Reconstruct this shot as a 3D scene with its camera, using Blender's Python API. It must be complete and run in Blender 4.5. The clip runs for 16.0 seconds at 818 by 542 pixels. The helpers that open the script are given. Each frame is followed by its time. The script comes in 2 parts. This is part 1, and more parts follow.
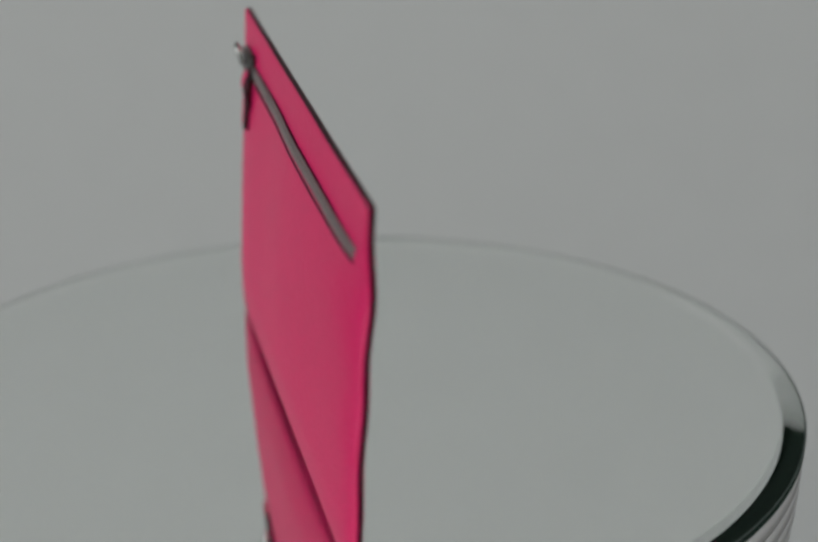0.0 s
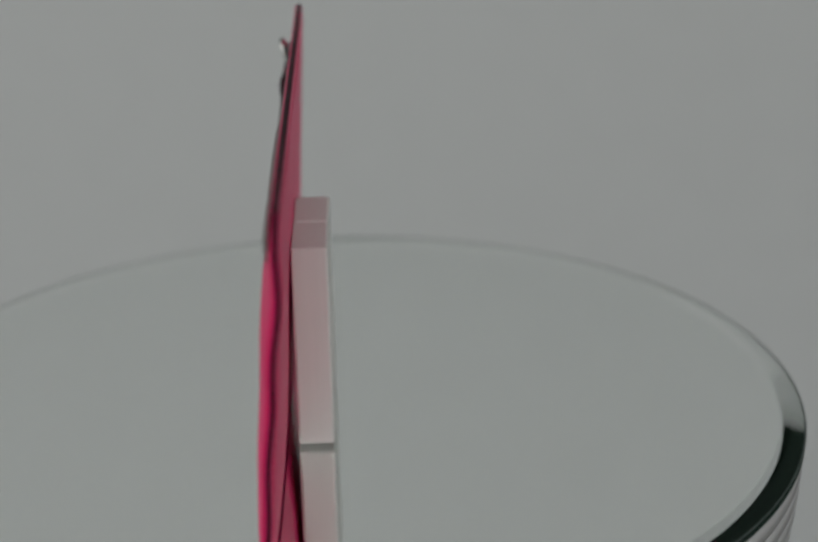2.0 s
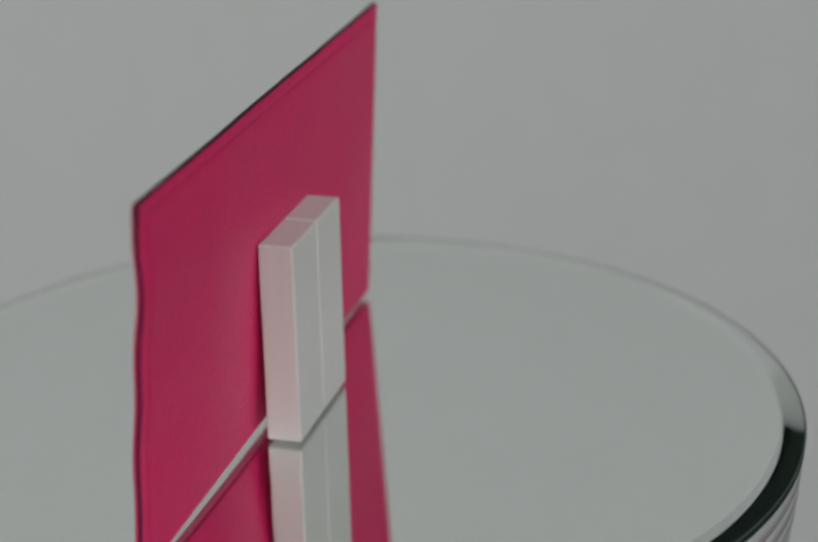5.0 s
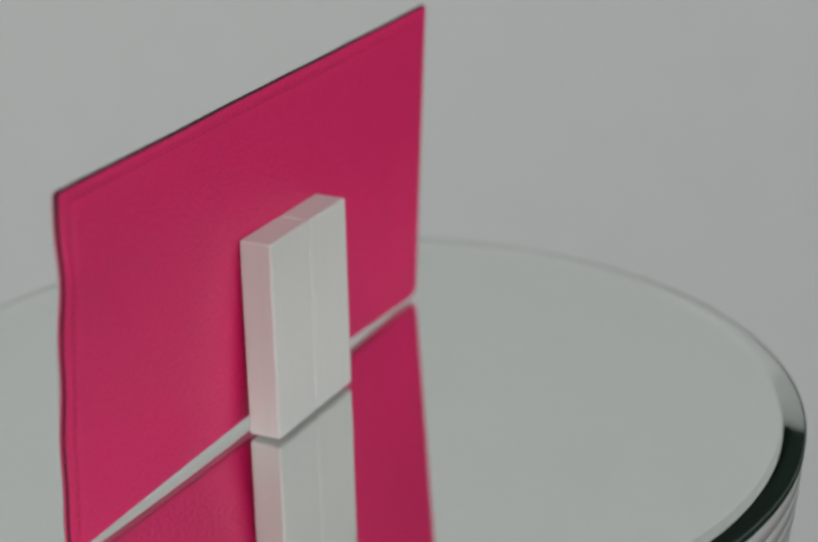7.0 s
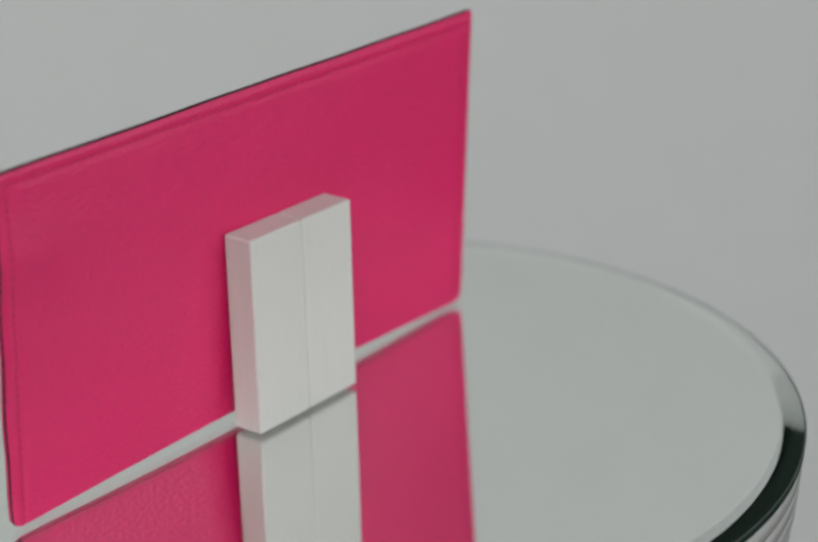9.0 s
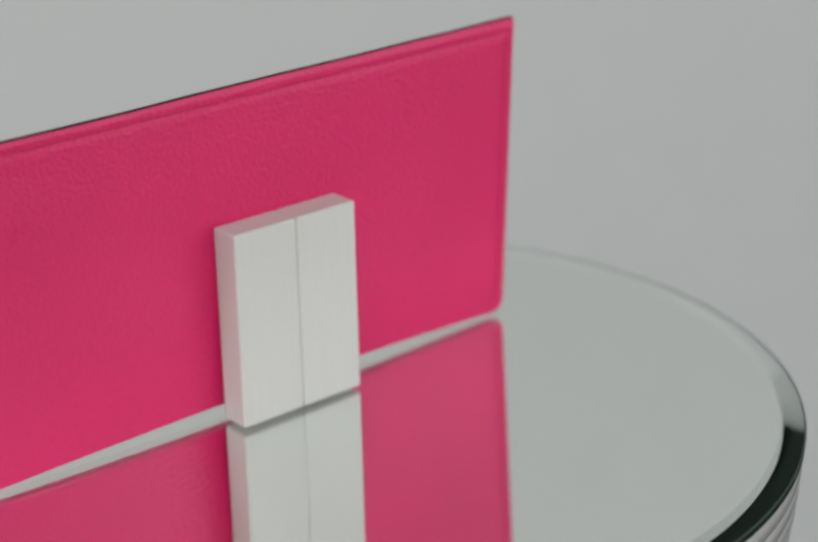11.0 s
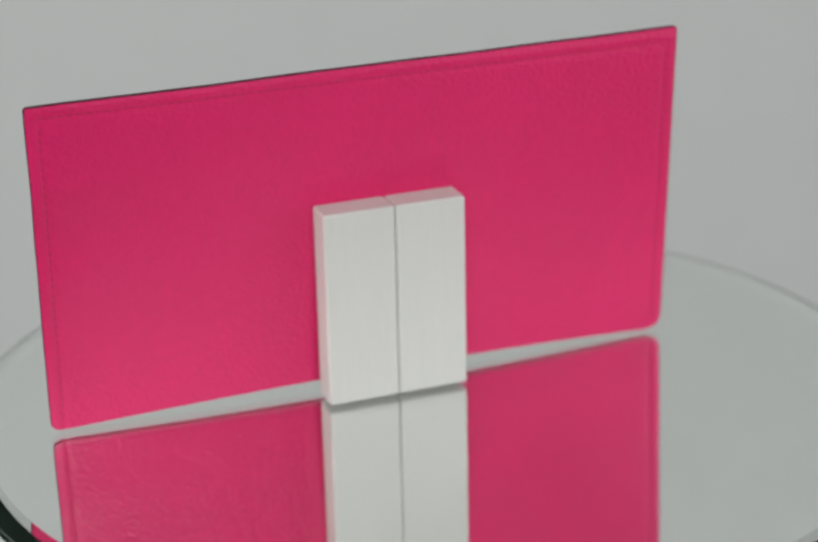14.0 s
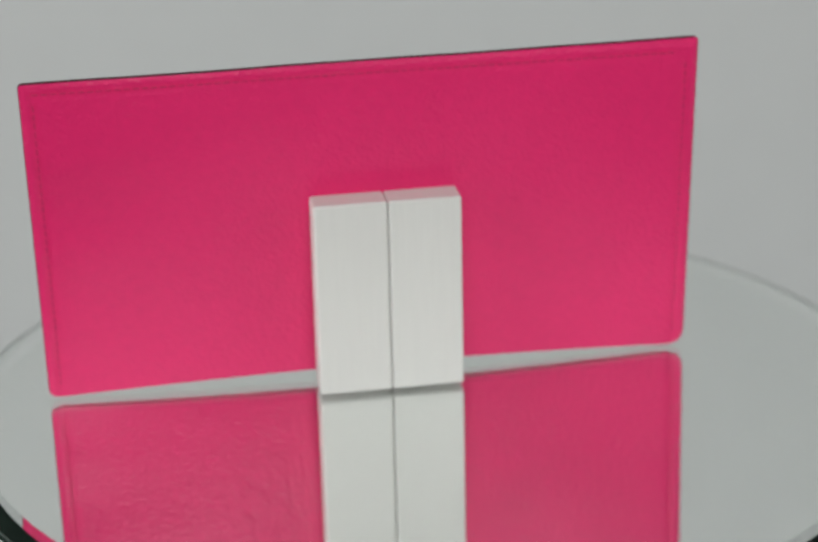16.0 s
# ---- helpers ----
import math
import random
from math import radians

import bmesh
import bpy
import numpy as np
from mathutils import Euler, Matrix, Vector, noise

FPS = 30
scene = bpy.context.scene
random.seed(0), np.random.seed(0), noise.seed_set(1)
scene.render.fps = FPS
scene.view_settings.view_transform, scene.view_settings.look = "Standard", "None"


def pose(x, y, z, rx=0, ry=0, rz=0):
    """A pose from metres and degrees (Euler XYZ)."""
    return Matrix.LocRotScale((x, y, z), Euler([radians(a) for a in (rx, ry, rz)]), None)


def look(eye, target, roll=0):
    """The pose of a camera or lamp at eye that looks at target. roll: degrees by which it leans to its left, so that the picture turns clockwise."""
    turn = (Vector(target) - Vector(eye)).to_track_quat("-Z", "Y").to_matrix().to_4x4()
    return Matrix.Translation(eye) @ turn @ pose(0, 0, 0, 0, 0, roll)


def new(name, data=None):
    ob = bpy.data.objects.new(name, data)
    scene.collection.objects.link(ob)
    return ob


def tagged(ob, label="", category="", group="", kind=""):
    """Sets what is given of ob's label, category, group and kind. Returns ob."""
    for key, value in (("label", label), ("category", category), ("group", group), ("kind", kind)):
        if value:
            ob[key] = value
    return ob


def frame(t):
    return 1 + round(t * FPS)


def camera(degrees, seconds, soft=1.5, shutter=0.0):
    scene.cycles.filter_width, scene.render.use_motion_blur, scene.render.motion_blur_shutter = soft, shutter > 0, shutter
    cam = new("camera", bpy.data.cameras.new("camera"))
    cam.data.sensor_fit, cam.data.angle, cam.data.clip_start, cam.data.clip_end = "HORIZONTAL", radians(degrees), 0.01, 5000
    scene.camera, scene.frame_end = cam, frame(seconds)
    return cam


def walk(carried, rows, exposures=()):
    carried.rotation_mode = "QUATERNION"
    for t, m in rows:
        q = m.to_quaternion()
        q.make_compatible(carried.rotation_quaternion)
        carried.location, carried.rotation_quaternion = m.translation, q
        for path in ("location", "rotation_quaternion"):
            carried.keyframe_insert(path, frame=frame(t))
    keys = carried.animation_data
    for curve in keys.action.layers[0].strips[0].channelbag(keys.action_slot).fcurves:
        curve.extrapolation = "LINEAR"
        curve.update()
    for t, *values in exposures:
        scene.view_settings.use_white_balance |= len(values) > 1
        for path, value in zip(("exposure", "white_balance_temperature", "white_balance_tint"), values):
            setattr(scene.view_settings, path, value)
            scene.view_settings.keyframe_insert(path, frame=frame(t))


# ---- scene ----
# Scale: the pouch is 0.20 m wide. The mirror's top is z = 0, the turning axis is the z axis.
EYE = Vector((0.0, -0.5352, 0.2509))


def aim(yaw, pitch, roll):
    y, p = radians(yaw), radians(pitch)
    way = Vector((-math.sin(y) * math.cos(p), math.cos(y) * math.cos(p), math.sin(p)))
    return look(EYE, EYE + way, roll)


cam = camera(24.13, 16.0, soft=3.0)
cam.data.dof.use_dof = True
cam.data.dof.focus_distance = 0.535
cam.data.dof.aperture_fstop = 7.5
walk(cam, [
    (0.0, aim(-2.66, -21.49, -1.30)),
    (11.3, aim(-2.66, -21.50, -1.30)),
    (12.0, aim(-2.62, -21.52, -1.28)),
    (12.5, aim(-2.43, -21.53, -1.28)),
    (13.0, aim(-1.84, -21.52, -1.30)),
    (13.1, aim(-1.70, -21.53, -1.32)),
    (13.2, aim(-1.52, -21.55, -1.34)),
    (13.3, aim(-1.15, -21.57, -1.36)),
    (13.4, aim(-0.90, -21.58, -1.39)),
    (13.5, aim(-0.28, -21.60, -1.42)),
    (13.6, aim(0.83, -21.58, -1.40)),
    (13.7, aim(1.17, -21.58, -1.37)),
    (13.8, aim(1.15, -21.58, -1.35)),
    (13.9, aim(1.12, -21.61, -1.34)),
    (14.0, aim(0.72, -21.66, -1.34)),
    (14.5, aim(0.61, -21.72, -1.37)),
    (15.0, aim(0.62, -21.73, -1.37)),
    (16.0, aim(0.58, -21.72, -1.40)),
], exposures=[(0.0, -0.28), (1.5, -0.39), (3.0, -0.42), (3.5, -0.36), (4.2, -0.30), (6.5, -0.04), (9.0, 0.10), (12.0, 0.18), (16.0, 0.12)])

# ---- light: a dim sky, and unseen lamps added in made-up windows behind and beside the camera ----
world = bpy.data.worlds.new("world")
scene.world = world
world.use_nodes = True
sky = world.node_tree.nodes.new("ShaderNodeTexSky")
sky.sky_type, sky.sun_disc = "NISHITA", False
sky.sun_elevation, sky.sun_rotation = radians(35), radians(150)
world.node_tree.links.new(sky.outputs[0], world.node_tree.nodes["Background"].inputs[0])
world.node_tree.nodes["Background"].inputs[1].default_value = 0.1


def added_light(name, eye, target, width, height, watts, colour):
    data = bpy.data.lights.new(name, "AREA")
    data.shape, data.size, data.size_y, data.energy, data.color = "RECTANGLE", width, height, watts, colour
    ob = new(name, data)
    ob.matrix_basis = look(eye, target)
    return ob


LAMP_TINT = (1.0, 0.998, 0.978)
# three broad lamps out of view, added to brighten the set from three sides
added_light("south_added_light", (0.2, -3.36, 2.65), (0.2, 0.0, 2.65), 2.9, 1.6, 96.0, LAMP_TINT)
added_light("west_added_light", (-2.96, -1.0, 0.6), (0.0, -1.0, 0.6), 2.5, 2.5, 72.0, LAMP_TINT)
added_light("east_added_light", (2.96, -1.0, 0.6), (0.0, -1.0, 0.6), 2.5, 2.5, 26.0, LAMP_TINT)


# ---- materials ----
def material(name, base, rough=0.5, metal=0.0, vary=0.08, scale=40.0, bump=0.0, bump_scale=800.0, spec=0.5, fine=None, stretch=None):
    """A surface with stains at two scales and a fine relief."""
    m = bpy.data.materials.new(name)
    m.use_nodes = True
    nt = m.node_tree
    b = nt.nodes["Principled BSDF"]
    b.inputs["Roughness"].default_value, b.inputs["Metallic"].default_value = rough, metal
    b.inputs["Specular IOR Level"].default_value = spec
    pos = nt.nodes.new("ShaderNodeTexCoord")
    place = pos.outputs["Object"]
    if stretch:
        scaled = nt.nodes.new("ShaderNodeVectorMath")
        scaled.operation = "MULTIPLY"
        scaled.inputs[1].default_value = stretch
        nt.links.new(place, scaled.inputs[0])
        place = scaled.outputs[0]
    wide, small = nt.nodes.new("ShaderNodeTexNoise"), nt.nodes.new("ShaderNodeTexNoise")
    wide.inputs["Scale"].default_value, small.inputs["Scale"].default_value = scale, scale * 14
    wide.inputs["Detail"].default_value = small.inputs["Detail"].default_value = 4
    add = nt.nodes.new("ShaderNodeMath")
    add.operation = "ADD"
    ramp = nt.nodes.new("ShaderNodeMapRange")
    ramp.inputs["From Min"].default_value, ramp.inputs["From Max"].default_value = 0.6, 1.4
    ramp.inputs["To Min"].default_value, ramp.inputs["To Max"].default_value = 1 - vary, 1 + vary
    tint = nt.nodes.new("ShaderNodeVectorMath")
    tint.operation = "SCALE"
    tint.inputs[0].default_value = base
    for n in (wide, small):
        nt.links.new(place, n.inputs["Vector"])
    nt.links.new(wide.outputs[0], add.inputs[0])
    nt.links.new(small.outputs[0], add.inputs[1])
    nt.links.new(add.outputs[0], ramp.inputs["Value"])
    nt.links.new(ramp.outputs[0], tint.inputs["Scale"])
    nt.links.new(tint.outputs[0], b.inputs["Base Color"])
    if bump:
        grain = nt.nodes.new("ShaderNodeTexVoronoi" if fine == "leather" else "ShaderNodeTexNoise")
        grain.inputs["Scale"].default_value = bump_scale
        if fine == "leather":
            grain.feature = "SMOOTH_F1"
            # the cells wander a little, so that the grain is not a lattice
            warp = nt.nodes.new("ShaderNodeTexNoise")
            warp.inputs["Scale"].default_value = bump_scale * 0.35
            mix = nt.nodes.new("ShaderNodeMix")
            mix.data_type = "VECTOR"
            mix.inputs["Factor"].default_value = 0.0005
            nt.links.new(place, mix.inputs["A"])
            nt.links.new(warp.outputs["Color"], mix.inputs["B"])
            nt.links.new(place, warp.inputs["Vector"])
            nt.links.new(mix.outputs["Result"], grain.inputs["Vector"])
        else:
            nt.links.new(place, grain.inputs["Vector"])
        relief = nt.nodes.new("ShaderNodeBump")
        relief.invert = fine == "leather"
        relief.inputs["Strength"].default_value, relief.inputs["Distance"].default_value = bump, 0.0004
        nt.links.new(grain.outputs[0], relief.inputs["Height"])
        nt.links.new(relief.outputs[0], b.inputs["Normal"])
    return m


LEATHER = material("pink_leather", (0.75, 0.017, 0.141), 0.41, vary=0.05, scale=25, bump=0.62, bump_scale=780, spec=0.46, fine="leather")
EDGE_PAINT = material("dark_edge_paint", (0.035, 0.006, 0.012), 0.6, vary=0.2, scale=120, spec=0.2)
THREAD = material("pink_thread", (0.60, 0.020, 0.11), 0.7, vary=0.1, scale=300)
ZIP_TAPE = material("grey_zip_tape", (0.33, 0.31, 0.305), 0.8, vary=0.12, scale=200, bump=0.3, bump_scale=3000)
STEEL = material("polished_steel", (0.55, 0.55, 0.53), 0.22, 1.0, vary=0.06, scale=120)
TEETH = material("dull_grey_metal", (0.34, 0.325, 0.32), 0.45, 0.5, vary=0.1, scale=150)
DARK_STEEL = material("dark_nickel", (0.06, 0.055, 0.055), 0.3, 0.9, vary=0.1, scale=150)
BLOCK_PAINT = material("white_block_paint", (0.675, 0.668, 0.64), 0.5, vary=0.03, scale=50, bump=0.12, bump_scale=900, spec=0.35, stretch=(1.0, 1.0, 0.06))
PAPER = material("white_paper", (0.53, 0.54, 0.535), 0.85, vary=0.02, scale=2.2, bump=0.05, bump_scale=600, spec=0.2)
GLASS_EDGE = material("dark_green_glass_edge", (0.012, 0.03, 0.022), 0.12, vary=0.15, scale=90)
# highlight along the glass rim, put into the arris as a paler colour
ARRIS_GLINT = material("glint_toned_arris", (0.07, 0.09, 0.08), 0.4, vary=0.25, scale=60)
PLASTIC = material("light_grey_plastic", (0.46, 0.455, 0.45), 0.45, vary=0.05, scale=40)
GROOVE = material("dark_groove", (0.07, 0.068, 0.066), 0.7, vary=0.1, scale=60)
# unseen room: green put into its paint so the mirror bevel reflects dark green
DARK_WALL = material("wall_green_for_bevel", (0.030, 0.066, 0.047), 0.8, vary=0.1, scale=3, bump=0.2, bump_scale=250)
DARK_CEILING = material("ceiling_green_for_bevel", (0.028, 0.070, 0.046), 0.85, vary=0.08, scale=3)
FLOOR_BOARD = material("dark_floor_covering", (0.06, 0.055, 0.05), 0.6, vary=0.15, scale=5)
WHITE_PAINT = material("white_frame_paint", (0.75, 0.75, 0.73), 0.4, vary=0.03, scale=6)


def mirror_silver():
    m = bpy.data.materials.new("mirror_silver")
    m.use_nodes = True
    b = m.node_tree.nodes["Principled BSDF"]
    b.inputs["Base Color"].default_value = (0.90, 0.915, 0.903, 1)
    b.inputs["Metallic"].default_value, b.inputs["Roughness"].default_value = 1.0, 0.012
    return m


def clear_glass():
    m = bpy.data.materials.new("clear_glass")
    m.use_nodes = True
    b = m.node_tree.nodes["Principled BSDF"]
    b.inputs["Base Color"].default_value = (0.985, 0.995, 0.99, 1)
    b.inputs["Transmission Weight"].default_value = 1.0
    b.inputs["Roughness"].default_value, b.inputs["IOR"].default_value = 0.0, 1.5
    return m


def ground_glass():
    """Polished bevel glass with a little green body of its own."""
    m = clear_glass()
    m.name = "green_bevel_glass"
    nt = m.node_tree
    body = nt.nodes.new("ShaderNodeBsdfDiffuse")
    body.inputs["Color"].default_value = (0.27, 0.40, 0.33, 1)
    mix = nt.nodes.new("ShaderNodeMixShader")
    mix.inputs["Fac"].default_value = 0.04
    nt.links.new(nt.nodes["Principled BSDF"].outputs[0], mix.inputs[1])
    nt.links.new(body.outputs[0], mix.inputs[2])
    nt.links.new(mix.outputs[0], nt.nodes["Material Output"].inputs["Surface"])
    return m


SILVER, GLASS, BEVEL = mirror_silver(), clear_glass(), ground_glass()


# ---- building helpers ----
def part(name, bm, mat, parent=None, label="", smooth=True):
    me = bpy.data.meshes.new(name)
    bm.normal_update()
    bm.to_mesh(me)
    bm.free()
    me.materials.append(mat)
    for p in me.polygons:
        p.use_smooth = smooth
    ob = new(name, me)
    ob.parent = parent
    if label:
        tagged(ob, label)
    return ob


def box(bm, lo, hi, bevel=0.0, segments=2):
    c = [(a + b) / 2 for a, b in zip(lo, hi)]
    s = [b - a for a, b in zip(lo, hi)]
    r = bmesh.ops.create_cube(bm, size=1.0, matrix=Matrix.Translation(c) @ Matrix.Diagonal((*s, 1)))
    if bevel:
        edges = list({e for v in r["verts"] for e in v.link_edges})
        bmesh.ops.bevel(bm, geom=edges, offset=bevel, segments=segments, profile=0.5, affect="EDGES", clamp_overlap=True)
    return bm


def turned(profile, steps=512):
    """A body of revolution round z from (radius, z) pairs."""
    bm = bmesh.new()
    rings = []
    for r, z in profile:
        if r < 1e-6:
            rings.append([bm.verts.new((0, 0, z))])
        else:
            rings.append([bm.verts.new((r * math.cos(math.tau * i / steps), r * math.sin(math.tau * i / steps), z)) for i in range(steps)])
    for a, b in zip(rings, rings[1:]):
        for i in range(steps):
            j = (i + 1) % steps
            quad = [a[i % len(a)], a[j % len(a)], b[j % len(b)], b[i % len(b)]]
            quad = [v for k, v in enumerate(quad) if v not in quad[:k]]
            if len(quad) > 2:
                bm.faces.new(quad)
    bmesh.ops.recalc_face_normals(bm, faces=bm.faces)
    return bm


def tube(points, radius, sides=8, closed=False):
    bm = bmesh.new()
    pts = [Vector(p) for p in points]
    n, rings = len(pts), []
    for i, p in enumerate(pts):
        ahead = (pts[(i + 1) % n] if closed or i < n - 1 else p) - (pts[i - 1] if closed or i else p)
        side = ahead.cross(Vector((0.31, 0.2, 0.93))).normalized()
        up = side.cross(ahead).normalized()
        rings.append([bm.verts.new(p + radius * (math.cos(math.tau * k / sides) * side + math.sin(math.tau * k / sides) * up)) for k in range(sides)])
    for i in range(n if closed else n - 1):
        a, b = rings[i], rings[(i + 1) % n]
        for k in range(sides):
            bm.faces.new((a[k], a[(k + 1) % sides], b[(k + 1) % sides], b[k]))
    if not closed:
        bm.faces.new(rings[0])
        bm.faces.new(rings[-1])
    bmesh.ops.recalc_face_normals(bm, faces=bm.faces)
    return bm


# ---- the room, unseen and made up: dark walls, windows for the added lamps; a pedestal and a paper sweep ----
X0, X1, Y0, Y1, Z0, Z1 = -3.0, 3.0, -3.4, 2.2, -0.86, 3.7
WIN = (-1.3, 1.7, 1.80, 3.50)
SIDE = (-2.3, 0.3, -0.7, 1.9)


def room():
    # walls and ceiling out of view, added as something dark for the bevel to mirror
    t = 0.12
    for name, lo, hi, mat in (
        ("floor", (X0 - t, Y0 - t, Z0 - t), (X1 + t, Y1 + t, Z0), FLOOR_BOARD),
        ("ceiling", (X0 - t, Y0 - t, Z1), (X1 + t, Y1 + t, Z1 + t), DARK_CEILING),
        ("wall_north", (X0 - t, Y1, Z0), (X1 + t, Y1 + t, Z1), DARK_WALL),
    ):
        tagged(part(name, box(bmesh.new(), lo, hi), mat, smooth=False), "plain dark painted " + name.split("_")[0] + " of the made-up unseen room", name.split("_")[0], kind="structure")
    bm = bmesh.new()
    a, b, c, d = WIN
    box(bm, (X0 - t, Y0 - t, Z0), (a, Y0, Z1))
    box(bm, (b, Y0 - t, Z0), (X1 + t, Y0, Z1))
    box(bm, (a, Y0 - t, Z0), (b, Y0, c))
    box(bm, (a, Y0 - t, d), (b, Y0, Z1))
    tagged(part("wall_south", bm, DARK_WALL, smooth=False), "unseen dark painted wall with a wide opening for an added window", "wall", kind="structure")
    # frame out of view, made up to house the added lamp
    win = tagged(new("window_1"), "wide white framed window, unseen, added round a lamp", "window", kind="structure")
    for lo, hi in (((a, c), (a + 0.05, d)), ((b - 0.05, c), (b, d)), ((a + 0.05, c), (b - 0.05, c + 0.05)), ((a + 0.05, d - 0.05), (b - 0.05, d))):
        part("window_frame", box(bmesh.new(), (lo[0], Y0 - 0.10, lo[1]), (hi[0], Y0 - 0.05, hi[1])), WHITE_PAINT, win, smooth=False)
    a, b, c, d = SIDE
    for n, (side, lo_x, hi_x, f0, f1) in enumerate((("wall_west", X0 - t, X0, X0 - 0.10, X0 - 0.05), ("wall_east", X1, X1 + t, X1 + 0.05, X1 + 0.10))):
        bm = bmesh.new()
        box(bm, (lo_x, Y0, Z0), (hi_x, a, Z1))
        box(bm, (lo_x, b, Z0), (hi_x, Y1, Z1))
        box(bm, (lo_x, a, Z0), (hi_x, b, c))
        box(bm, (lo_x, a, d), (hi_x, b, Z1))
        tagged(part(side, bm, DARK_WALL, smooth=False), "unseen dark painted wall with a wide opening for an added window", "wall", kind="structure")
        win = tagged(new("window_%d" % (n + 2)), "wide white framed window, unseen, added round a lamp", "window", kind="structure")
        for lo, hi in (((a, c), (a + 0.05, d)), ((b - 0.05, c), (b, d)), ((a + 0.05, c), (b - 0.05, c + 0.05)), ((a + 0.05, d - 0.05), (b - 0.05, d))):
            part("window_frame", box(bmesh.new(), (f0, lo[0], lo[1]), (f1, hi[0], hi[1])), WHITE_PAINT, win, smooth=False)


def pedestal():
    thing = tagged(new("pedestal"), "slim white round pedestal under the turntable", "pedestal")
    part("top_plate", turned([(0.0, -0.0812), (0.108, -0.0812), (0.110, -0.083), (0.110, -0.101), (0.108, -0.103), (0.0, -0.103)], 96), WHITE_PAINT, thing)
    part("column", turned([(0.0, -0.1035), (0.035, -0.1035), (0.035, Z0 + 0.0305), (0.0, Z0 + 0.0305)], 64), WHITE_PAINT, thing)
    part("foot", turned([(0.0, Z0 + 0.030), (0.12, Z0 + 0.030), (0.16, Z0 + 0.010), (0.16, Z0 + 0.002), (0.0, Z0 + 0.002)], 96), WHITE_PAINT, thing)


def paper_sweep():
    """A roll of paper that lies on the floor and rises behind the pedestal in a wide bow."""
    r, half, thick = 0.30, 0.44, 0.0008
    line = [(-0.25 + 0.05 * i, 0.0) for i in range(13)]
    line += [(0.38 + r * math.sin(radians(3 * i)), r * (1 - math.cos(radians(3 * i)))) for i in range(1, 31)]
    line += [(0.38 + r, r + 0.11 * i) for i in range(1, 13)]
    bm = bmesh.new()
    cols = [-half + 2 * half * i / 12 for i in range(13)]
    faces = []
    for k in (0, 1):
        rows = []
        for n, (y, z) in enumerate(line):
            turn = radians(min(90.0, max(0.0, 3.0 * (n - 12))))
            rows.append([bm.verts.new((x, y + k * thick * math.sin(turn), z + Z0 + 0.0012 - k * thick * math.cos(turn))) for x in cols])
        faces.append(rows)
        for a, b in zip(rows, rows[1:]):
            for i in range(12):
                q = (a[i], a[i + 1], b[i + 1], b[i])
                bm.faces.new(q[::-1] if k else q)
    for rim in ([r[0] for r in faces[0]], [r[0] for r in faces[1]]), ([r[-1] for r in faces[1]], [r[-1] for r in faces[0]]), (faces[0][-1], faces[1][-1]), (faces[1][0], faces[0][0]):
        for i in range(len(rim[0]) - 1):
            bm.faces.new((rim[0][i], rim[0][i + 1], rim[1][i + 1], rim[1][i]))
    tagged(part("paper_backdrop", bm, PAPER), "plain white seamless paper sweep, slightly grey", "backdrop", kind="structure")


# ---- the turntable and the round mirror on it ----
RIM, FLAT, DEPTH = 0.1436, 0.1360, 0.0031


def turntable():
    thing = tagged(new("turntable"), "light grey plastic turntable with fine ribs under the mirror", "turntable")
    top, pitch, rings = -0.0045, 0.0062, 12

    def radius(z):
        """The drum narrows towards its foot in a gentle bow."""
        return 0.1432 - 0.0017 * (max(0.0, top - z) / 0.022) ** 1.7

    profile = [(0.0, top), (radius(top) - 0.0007, top), (radius(top), top - 0.0004)]
    for k in range(rings):
        z = top - pitch * (k + 1)
        profile += [(radius(z), z + 0.0006), (radius(z) - 0.0004, z + 0.0004), (radius(z) - 0.0004, z + 0.0001), (radius(z), z - 0.0001)]
    profile += [(radius(-0.0800) - 0.0006, -0.0806), (0.0, -0.0806)]
    part("drum", turned(profile), PLASTIC, thing)
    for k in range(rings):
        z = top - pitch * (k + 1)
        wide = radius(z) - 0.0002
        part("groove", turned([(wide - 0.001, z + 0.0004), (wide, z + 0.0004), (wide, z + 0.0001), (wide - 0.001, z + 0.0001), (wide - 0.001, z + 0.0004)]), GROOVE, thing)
    return thing


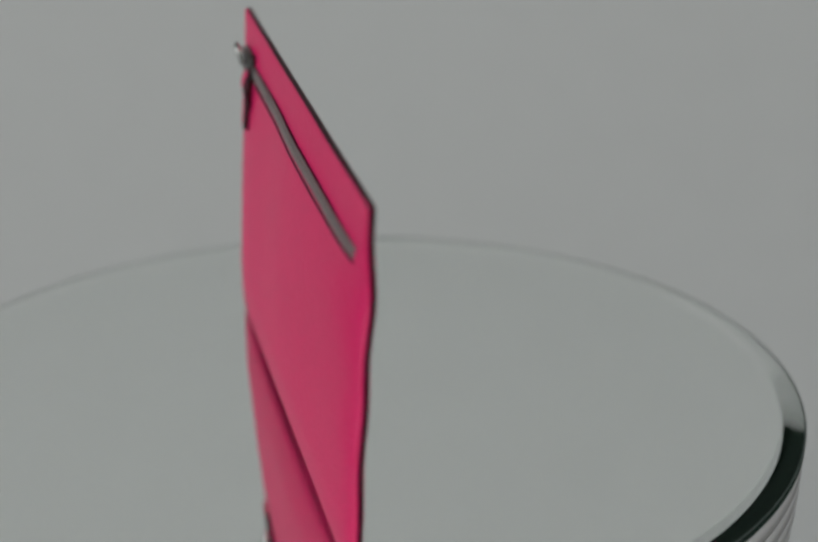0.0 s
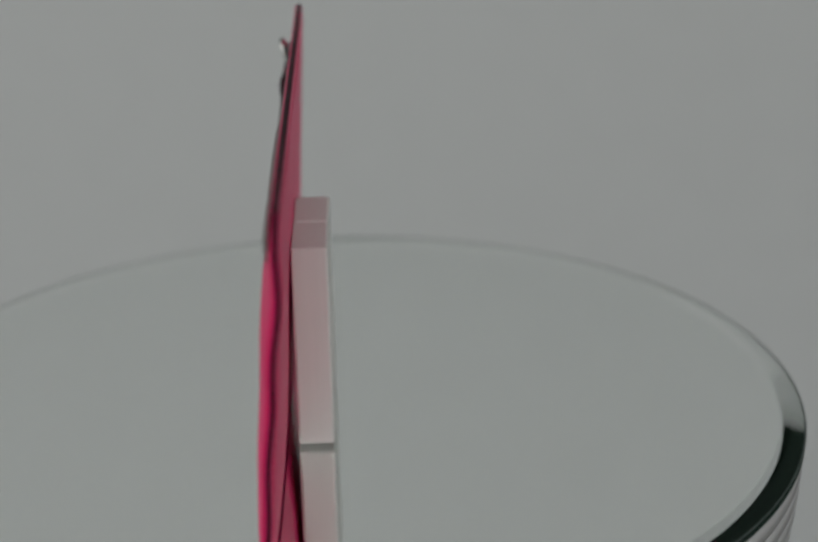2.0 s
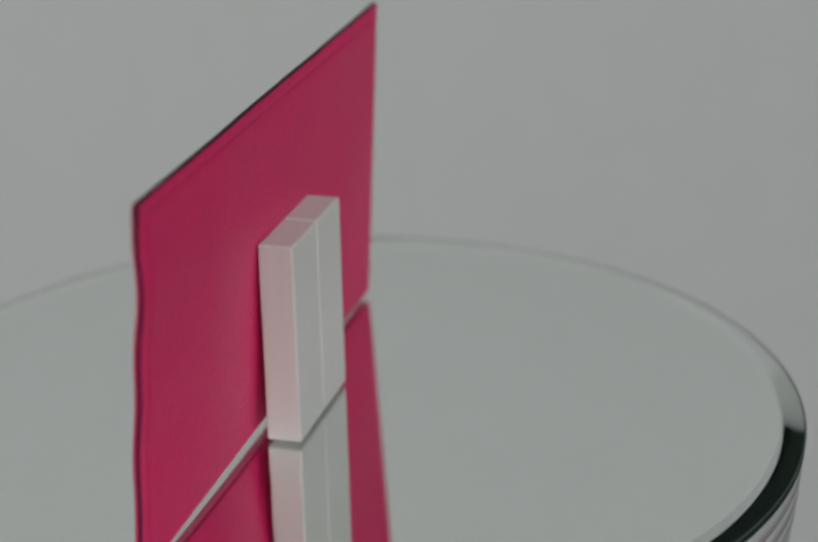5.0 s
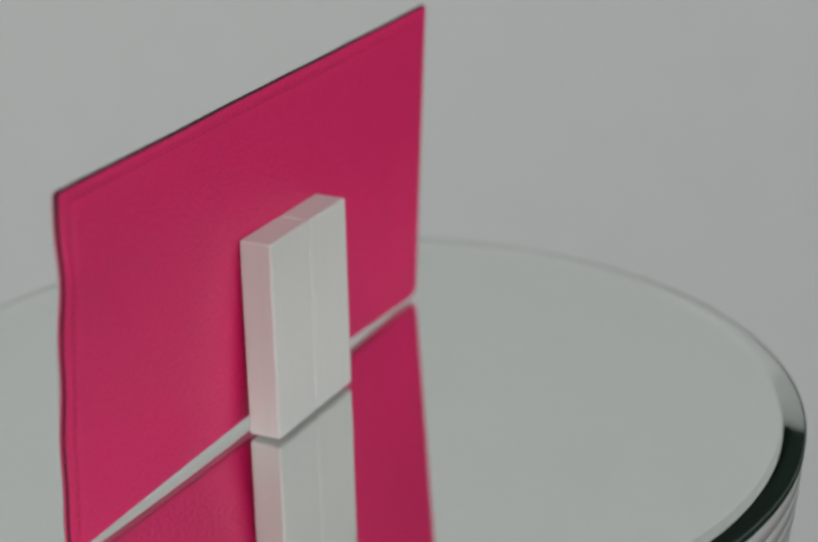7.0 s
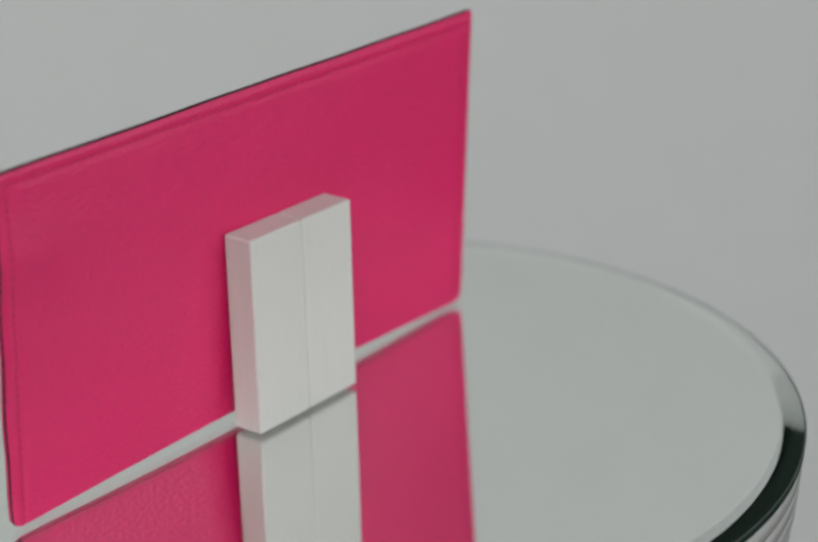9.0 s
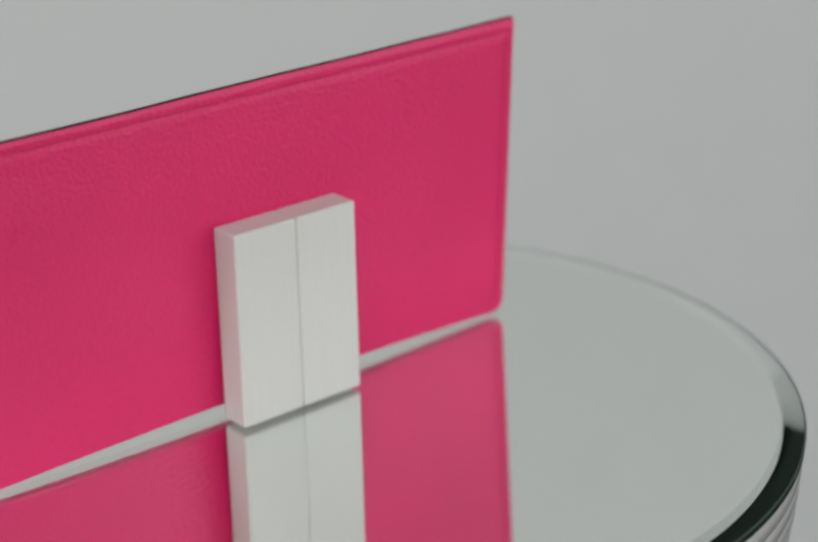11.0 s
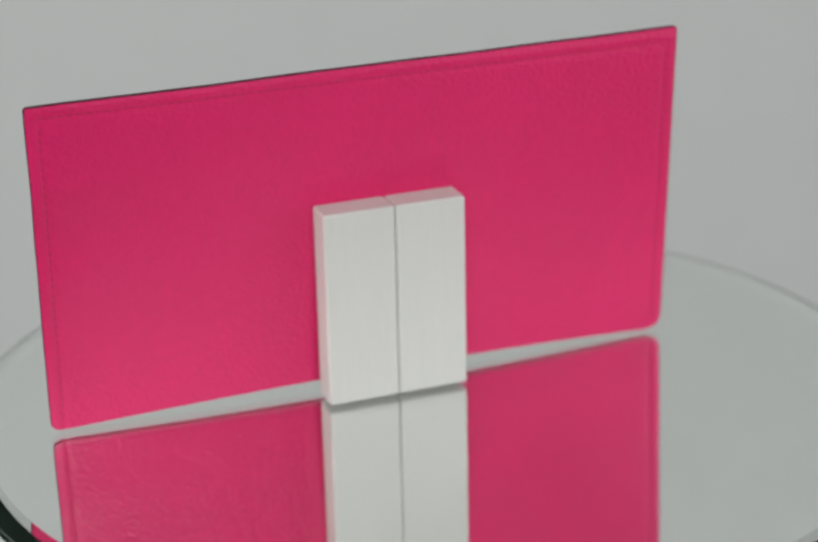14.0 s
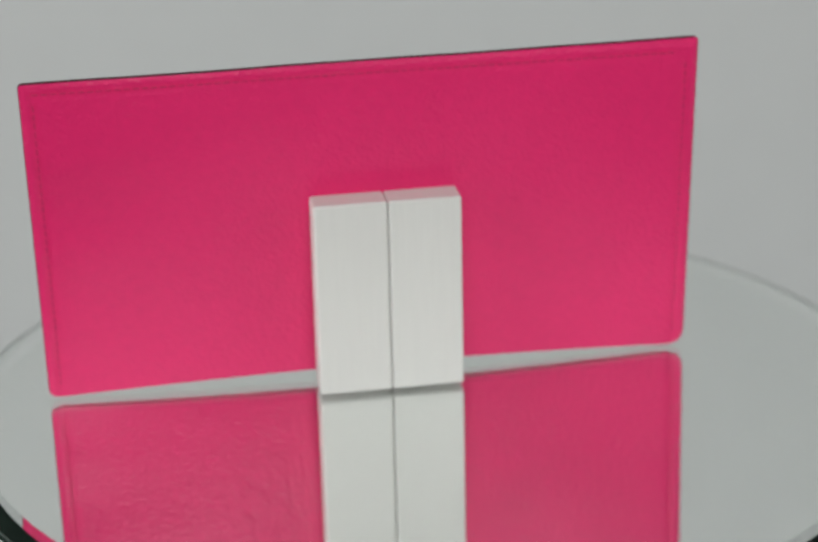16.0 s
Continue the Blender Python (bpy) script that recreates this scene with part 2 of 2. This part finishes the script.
def round_mirror():
    thing = tagged(new("round_mirror"), "round mirror, clear and clean, dark green glass edge", "mirror")
    # silvered glass, ground off all round towards a thin edge

    def upward(bm):
        for f in bm.faces:
            f.normal_update()
            if f.normal.z < 0:
                f.normal_flip()
        return bm

    rise, mid = 0.00178 / (RIM - 0.0003 - FLAT), FLAT + 0.0026
    face = part("mirror_face", upward(turned([(0.0, 0.0), (FLAT, 0.0), (mid, -rise * (mid - FLAT))], 1024)), GLASS, thing, "clear glass face", smooth=False)
    face.visible_shadow = False
    part("bevel", upward(turned([(mid, -rise * (mid - FLAT)), (RIM - 0.0003, -0.00178)], 1024)), BEVEL, thing, "slanted dark green glass bevel", smooth=False)
    part("silvering", turned([(0.0, -DEPTH), (RIM - 0.0004, -DEPTH), (RIM - 0.0004, -DEPTH - 0.0002), (0.0, -DEPTH - 0.0002)]), SILVER, thing, smooth=False)
    # narrow ring whose tone carries the rim's painted highlight
    part("arris", turned([(RIM - 0.0004, -0.00176), (RIM - 0.0001, -0.00174), (RIM + 0.0001, -0.0019), (RIM - 0.0002, -0.0021), (RIM - 0.0004, -0.00176)]), ARRIS_GLINT, thing, "thin arris of the glass, its highlight put into a paler colour")
    side = turned([(RIM - 0.0002, -0.0021), (RIM - 0.0002, -DEPTH)], 1024)
    for f in side.faces:
        f.normal_update()
        if f.normal.dot(f.calc_center_median()) < 0:
            f.normal_flip()
    part("edge", side, BEVEL, thing, "polished green glass edge", smooth=False)
    part("backing", turned([(RIM - 0.0006, -0.0031), (RIM, -0.0031), (RIM, -0.0040), (RIM - 0.0003, -0.0043), (FLAT, -0.0043)]), GLASS_EDGE, thing, "dark green painted backing")
    return thing


# ---- two white blocks that prop the pouch up ----
def wooden_block(x0, x1, label):
    thing = part("wooden_block", box(bmesh.new(), (x0, -0.0016, 0.0001), (x1, 0.0089, 0.0612), 0.0008, 3), BLOCK_PAINT, smooth=False)
    return tagged(thing, label, "block", group="blocks behind the pouch")


# ---- the pouch ----
PX, PY, PW, PH, LEAN = -0.0154, 0.0136, 0.200, 0.1021, -0.0574


def pouch_outline(u, v):
    """u from -1 to 1 across, v from 0 to 1 up: metres across and up the sheet, with rounded lower corners and an arched lower edge."""
    r = 0.0024 if u < 0 else 0.0046
    up = v * PH
    half = PW / 2
    if up < r:
        half -= r - math.sqrt(max(r * r - (r - up) ** 2, 0.0))
    elif up > PH - 0.0007:
        half -= 0.0007 - math.sqrt(max(0.0007 ** 2 - (up - PH + 0.0007) ** 2, 0.0))
    arch = (0.0008 - 0.0001 * u + 0.0021 * (1 - u * u)) * (1 - v) ** 2
    arch += 0.0003 * noise.noise(Vector((u * 3.1, 0.4, 5.0))) * v ** 6
    return u * half, up + arch + (0.0005 * u) * v


def side_bow(x, up):
    """The free side of the pouch is not flat: it bends back below the top and forward near the foot."""
    v = up / PH
    s = min(1.0, max(0.0, -x / (PW / 2) - 0.35) / 0.65) ** 2
    return s * (0.0009 * math.exp(-((v - 0.24) / 0.24) ** 2) - 0.0008 * math.exp(-((v - 0.77) / 0.11) ** 2) + 0.0002 * math.sin(v * 23))


def pouch_place(x, up, out):
    """A point of the pouch: across, up the leaning sheet, and out towards its front."""
    out += side_bow(x, up)
    return Vector((PX + x, PY + up * math.sin(LEAN) + out * math.cos(LEAN), up * math.cos(LEAN) - out * math.sin(LEAN)))


def spread(n, a, b, edge):
    """n+1 steps from a to b, denser towards the ends."""
    out = []
    for i in range(n + 1):
        s = i / n
        e = 0.5 - 0.5 * math.cos(math.pi * s)
        out.append(a + (b - a) * ((1 - edge) * s + edge * e))
    return out


def fullness(u, v):
    return max(0.0, 1 - abs(u) ** 3.2) ** 0.8 * max(0.0, 1 - abs(2 * v - 1) ** 2.6) ** 0.8


def back_out(u, v):
    x, up = pouch_outline(u, v)
    d = min(PW / 2 - abs(x), PH - up)
    seam = -0.00036 * math.exp(-((d - 0.0036) / 0.0009) ** 2)
    pad = 0.0005 * min(1.0, d / 0.0020) if d > 0 else 0.0
    wave = 0.0010 * noise.noise(Vector((x * 18, up * 22, 3.1))) * (0.3 + 0.7 * min(1.0, abs(u - 0.04) / 0.4))
    # the sheet bows a little round the blocks
    full = fullness(u, v)
    free = min(1.0, max(0.0, (abs(u - 0.04) - 0.20) / 0.40))
    free = free * free * (3 - 2 * free)
    return -(0.0005 + pad + seam) - (0.0004 + (0.0008 if u > 0.04 else 0.0012) * free * (1 - 0.5 * v)) * full - wave * full


def front_out(u, v):
    x, up = pouch_outline(u, v)
    across = max(0.0, 1 - abs(u) ** 7) ** 0.7 * (1 - 0.25 * max(u, 0.0))
    v = max(0.0, v)
    # the side away from the slider is flatter in the middle and stays full up to the zip
    flat = min(1.0, max(0.0, 0.2 - u))
    rise = (1 - flat) * (1 - v ** 3.2) ** 1.2 + flat * 0.72 * (1 - v ** 6)
    body = 0.0013 + 0.0047 * across * (0.28 + 0.72 * min(1.0, v / 0.16) ** 0.5) * rise
    wave = 0.0012 * noise.noise(Vector((x * 16, up * 18, 8.4))) * fullness(u, v)
    return body + wave


ZIP_LO, ZIP_HI = 0.828, 0.868
ZIP_A, ZIP_B = -0.90, 0.93


def sheet(us, vs, out, flip):
    bm = bmesh.new()
    grid = [[bm.verts.new(pouch_place(*pouch_outline(u, v), out(u, v))) for u in us] for v in vs]
    for a, b in zip(grid, grid[1:]):
        for i in range(len(us) - 1):
            q = (a[i], a[i + 1], b[i + 1], b[i])
            bm.faces.new(q[::-1] if flip else q)
    return bm


def leather_pouch():
    thing = tagged(new("zip_pouch"), "bright pink grained leather zip pouch standing against white blocks", "pouch")
    us = spread(90, -1, 1, 0.75)
    bm = sheet(us, spread(56, 0, 1, 0.75), back_out, False)
    part("back_panel", bm, LEATHER, thing)
    part("front_panel", sheet(us, spread(40, 0, ZIP_LO, 0.6), front_out, True), LEATHER, thing, "full pink leather front below the zip")

    def top_out(u, v):
        return front_out(u, v) - 0.0012 * fullness(u, 0.5)

    part("zip_facing", sheet(us, spread(12, ZIP_HI, 1, 0.5), top_out, True), LEATHER, thing, "pink leather strip above the zip")

    # folded lips of leather beside the zip
    for v, out in ((ZIP_LO, front_out), (ZIP_HI, top_out)):
        line = []
        for i in range(61):
            u = ZIP_A + (ZIP_B - ZIP_A) * i / 60
            line.append(pouch_place(*pouch_outline(u, v), out(u, v) - 0.0002))
        part("zip_lip", tube(line, 0.0004 if v == ZIP_LO else 0.00025), EDGE_PAINT, thing)

    def tape_out(u, v):
        return front_out(u, 0.84) - 0.0005 * fullness(u, 0.5) - 0.0002

    part("zip_welt", sheet(spread(60, ZIP_A, ZIP_B, 0.3), [ZIP_LO + 0.004, ZIP_LO + 0.012, ZIP_LO + 0.021], lambda u, v: front_out(u, ZIP_LO) - 0.0002, True), LEATHER, thing, "narrow pink leather welt below the zip")
    part("zip_tape", sheet(spread(60, ZIP_A - 0.01, ZIP_B + 0.01, 0.3), [ZIP_LO - 0.004, ZIP_LO + 0.010, ZIP_LO + 0.020, ZIP_HI - 0.006, ZIP_HI + 0.004], tape_out, True), ZIP_TAPE, thing, "woven grey zip tape")
    bm = bmesh.new()
    for i in range(120):
        u = ZIP_A + (ZIP_B - ZIP_A) * i / 119
        x, up = pouch_outline(u, 0.856 + (0.004 if i % 2 else -0.004))
        c = pouch_place(x, up, tape_out(u, 0.856) + 0.0005)
        box(bm, c - Vector((0.0005, 0.0005, 0.0011)), c + Vector((0.0005, 0.0005, 0.0011)))
    part("zip_teeth", bm, TEETH, thing, "row of small grey metal teeth", smooth=False)

    # the leather closes past both ends of the zip
    def end_out(u, v):
        k = min(1.0, max(0.0, (v - ZIP_LO) / (ZIP_HI - ZIP_LO)))
        return (1 - k) * front_out(u, ZIP_LO) + k * top_out(u, ZIP_HI)

    for a, b in ((-1.0, ZIP_A), (ZIP_B, 1.0)):
        part("zip_end", sheet(spread(10, a, b, 0.6), spread(6, ZIP_LO, ZIP_HI, 0.0), end_out, True), LEATHER, thing, "pink leather past the end of the zip")

    # slider, ring and leather pull near the upper corner
    u0 = 0.87
    x, up = pouch_outline(u0, 0.868)
    base = tape_out(u0, 0.868)
    c = pouch_place(x, up, base + 0.0004)
    part("zip_slider", box(bmesh.new(), c - Vector((0.0120, 0.0013, 0.0052)), c + Vector((0.0040, 0.0013, 0.0036)), 0.0012, 2), DARK_STEEL, thing, "dark metal zip slider")
    ring = [c + Vector((0.0042 + 0.0030 * math.cos(a), 0.0019 + 0.0010 * math.sin(a), 0.0034 * math.sin(a) + 0.0004)) for a in [math.tau * k / 20 for k in range(20)]]
    part("pull_ring", tube(ring, 0.0009, closed=True), STEEL, thing, "small bright steel ring")

    def lying(bm):
        """Lays a flat box, drawn across, out and up from the slider, onto the leather below it."""
        for v in bm.verts:
            at = min(up + v.co.z, PH * 0.84) / PH
            v.co = pouch_place(x + v.co.x, up + v.co.z, front_out((x + v.co.x) / (PW / 2), at) + 0.0009 + v.co.y + 0.0010 * math.exp(-((v.co.z + 0.0065) / 0.003) ** 2))
        return bm

    def strap(lo, hi):
        """A strip cut into short steps, so that it can bend over the slider."""
        bm = box(bmesh.new(), Vector(lo), Vector(hi))
        for k in range(1, 12):
            z = lo[2] + (hi[2] - lo[2]) * k / 12
            bmesh.ops.bisect_plane(bm, geom=bm.verts[:] + bm.edges[:] + bm.faces[:], plane_co=(0, 0, z), plane_no=(0, 0, 1))
        return lying(bm)

    part("pull_loop", strap((-0.0160, 0.0000, -0.0130), (-0.0120, 0.0005, 0.0005)), EDGE_PAINT, thing, "dark loop of the zip pull")
    pull = part("zip_pull", strap((-0.0116, -0.0005, -0.0205), (-0.0036, 0.0005, -0.0024)), LEATHER, thing, "narrow pink leather zip pull")
    for k, rise in ((-0.0117, 0.0008), (-0.0035, 0.0002)):
        part("pull_edge", strap((k - 0.0006, -0.0008, -0.0203), (k + 0.0006, rise, -0.0030)), EDGE_PAINT, pull, "dark painted edge")

    # dark painted edge up the sides and along the top; the leather is folded below
    low = [(u, 0.0) for u in spread(60, -1, 1, 0.5)]
    high = [(1, v) for v in spread(40, 0, 1, 0.8)] + [(u, 1.0) for u in spread(60, 1, -1, 0.5)[1:]] + [(-1, v) for v in spread(40, 1, 0, 0.8)[1:]]

    def strip(line, g, front=None, back=-0.0005):
        bm = bmesh.new()
        rings = []
        for u, v in line:
            x, up = pouch_outline(u, v)
            n = Vector((math.copysign(1, u) if abs(u) == 1 else 0, 1 if v == 1 else (-1 if v == 0 else 0)))
            n = n.normalized() if n.length else n
            f = front(u, v) if front else 0.0005
            rings.append([bm.verts.new(pouch_place(x + n.x * k, up + n.y * k, o)) for k, o in ((-0.0004, back), (g, back + 0.0002), (g, f - 0.00025), (-0.0004, f))])
        for a, b in zip(rings, rings[1:]):
            for k in range(4):
                bm.faces.new((a[k], a[(k + 1) % 4], b[(k + 1) % 4], b[k]))
        bmesh.ops.recalc_face_normals(bm, faces=bm.faces)
        return bm

    part("painted_edge", strip(high, 0.0002, lambda u, v: 0.0005 + 0.0006 * v ** 8), EDGE_PAINT, thing, "thin dark painted leather edge", smooth=False)
    part("front_rim", strip(high, -0.0002, lambda u, v: 0.0014, 0.0005), LEATHER, thing, smooth=False)
    part("bottom_fold", strip(low, 0.0002, front_out), LEATHER, thing, smooth=False)

    # one row of stitches along the top and down both sides of the back
    bm = bmesh.new()
    inset, pitch = 0.0036, 0.0026
    spots = []
    for i in range(int((PW - 0.008) / pitch)):
        spots.append((-PW / 2 + 0.0045 + i * pitch, PH - inset, True))
    for i in range(int((PH - 0.010) / pitch)):
        for s in (-1, 1):
            spots.append((s * (PW / 2 - inset), 0.006 + i * pitch, False))
    for x, up, flat in spots:
        o = back_out(x / (PW / 2), up / PH) - 0.0001
        c = pouch_place(x, up, o)
        h = Vector((0.0009, 0.0002, 0.00025)) if flat else Vector((0.00025, 0.0002, 0.0009))
        box(bm, c - h, c + h)
    part("stitching", bm, THREAD, thing, "fine pink stitches", smooth=False)
    return thing


room()
pedestal()
paper_sweep()
disc_base = turntable()
disc = round_mirror()
block_a = wooden_block(-0.03385, -0.01169, "white painted wooden block, upright beside its twin, behind the pouch")
block_b = wooden_block(-0.01151, 0.01065, "white painted wooden block, upright beside its twin, behind the pouch")
pouch = leather_pouch()


def motions():
    """All that stands on the turntable turns with it, clockwise, at one steady speed."""
    first, speed = math.degrees(1.0496 + 0.0983 * 7), math.degrees(-0.0983)
    times = (0.0, 4.0, 8.0, 12.0, 16.0)
    for thing in (disc_base, disc, block_a, block_b, pouch):
        walk(thing, [(t, pose(0, 0, 0, 0, 0, first + speed * t)) for t in times])


motions()
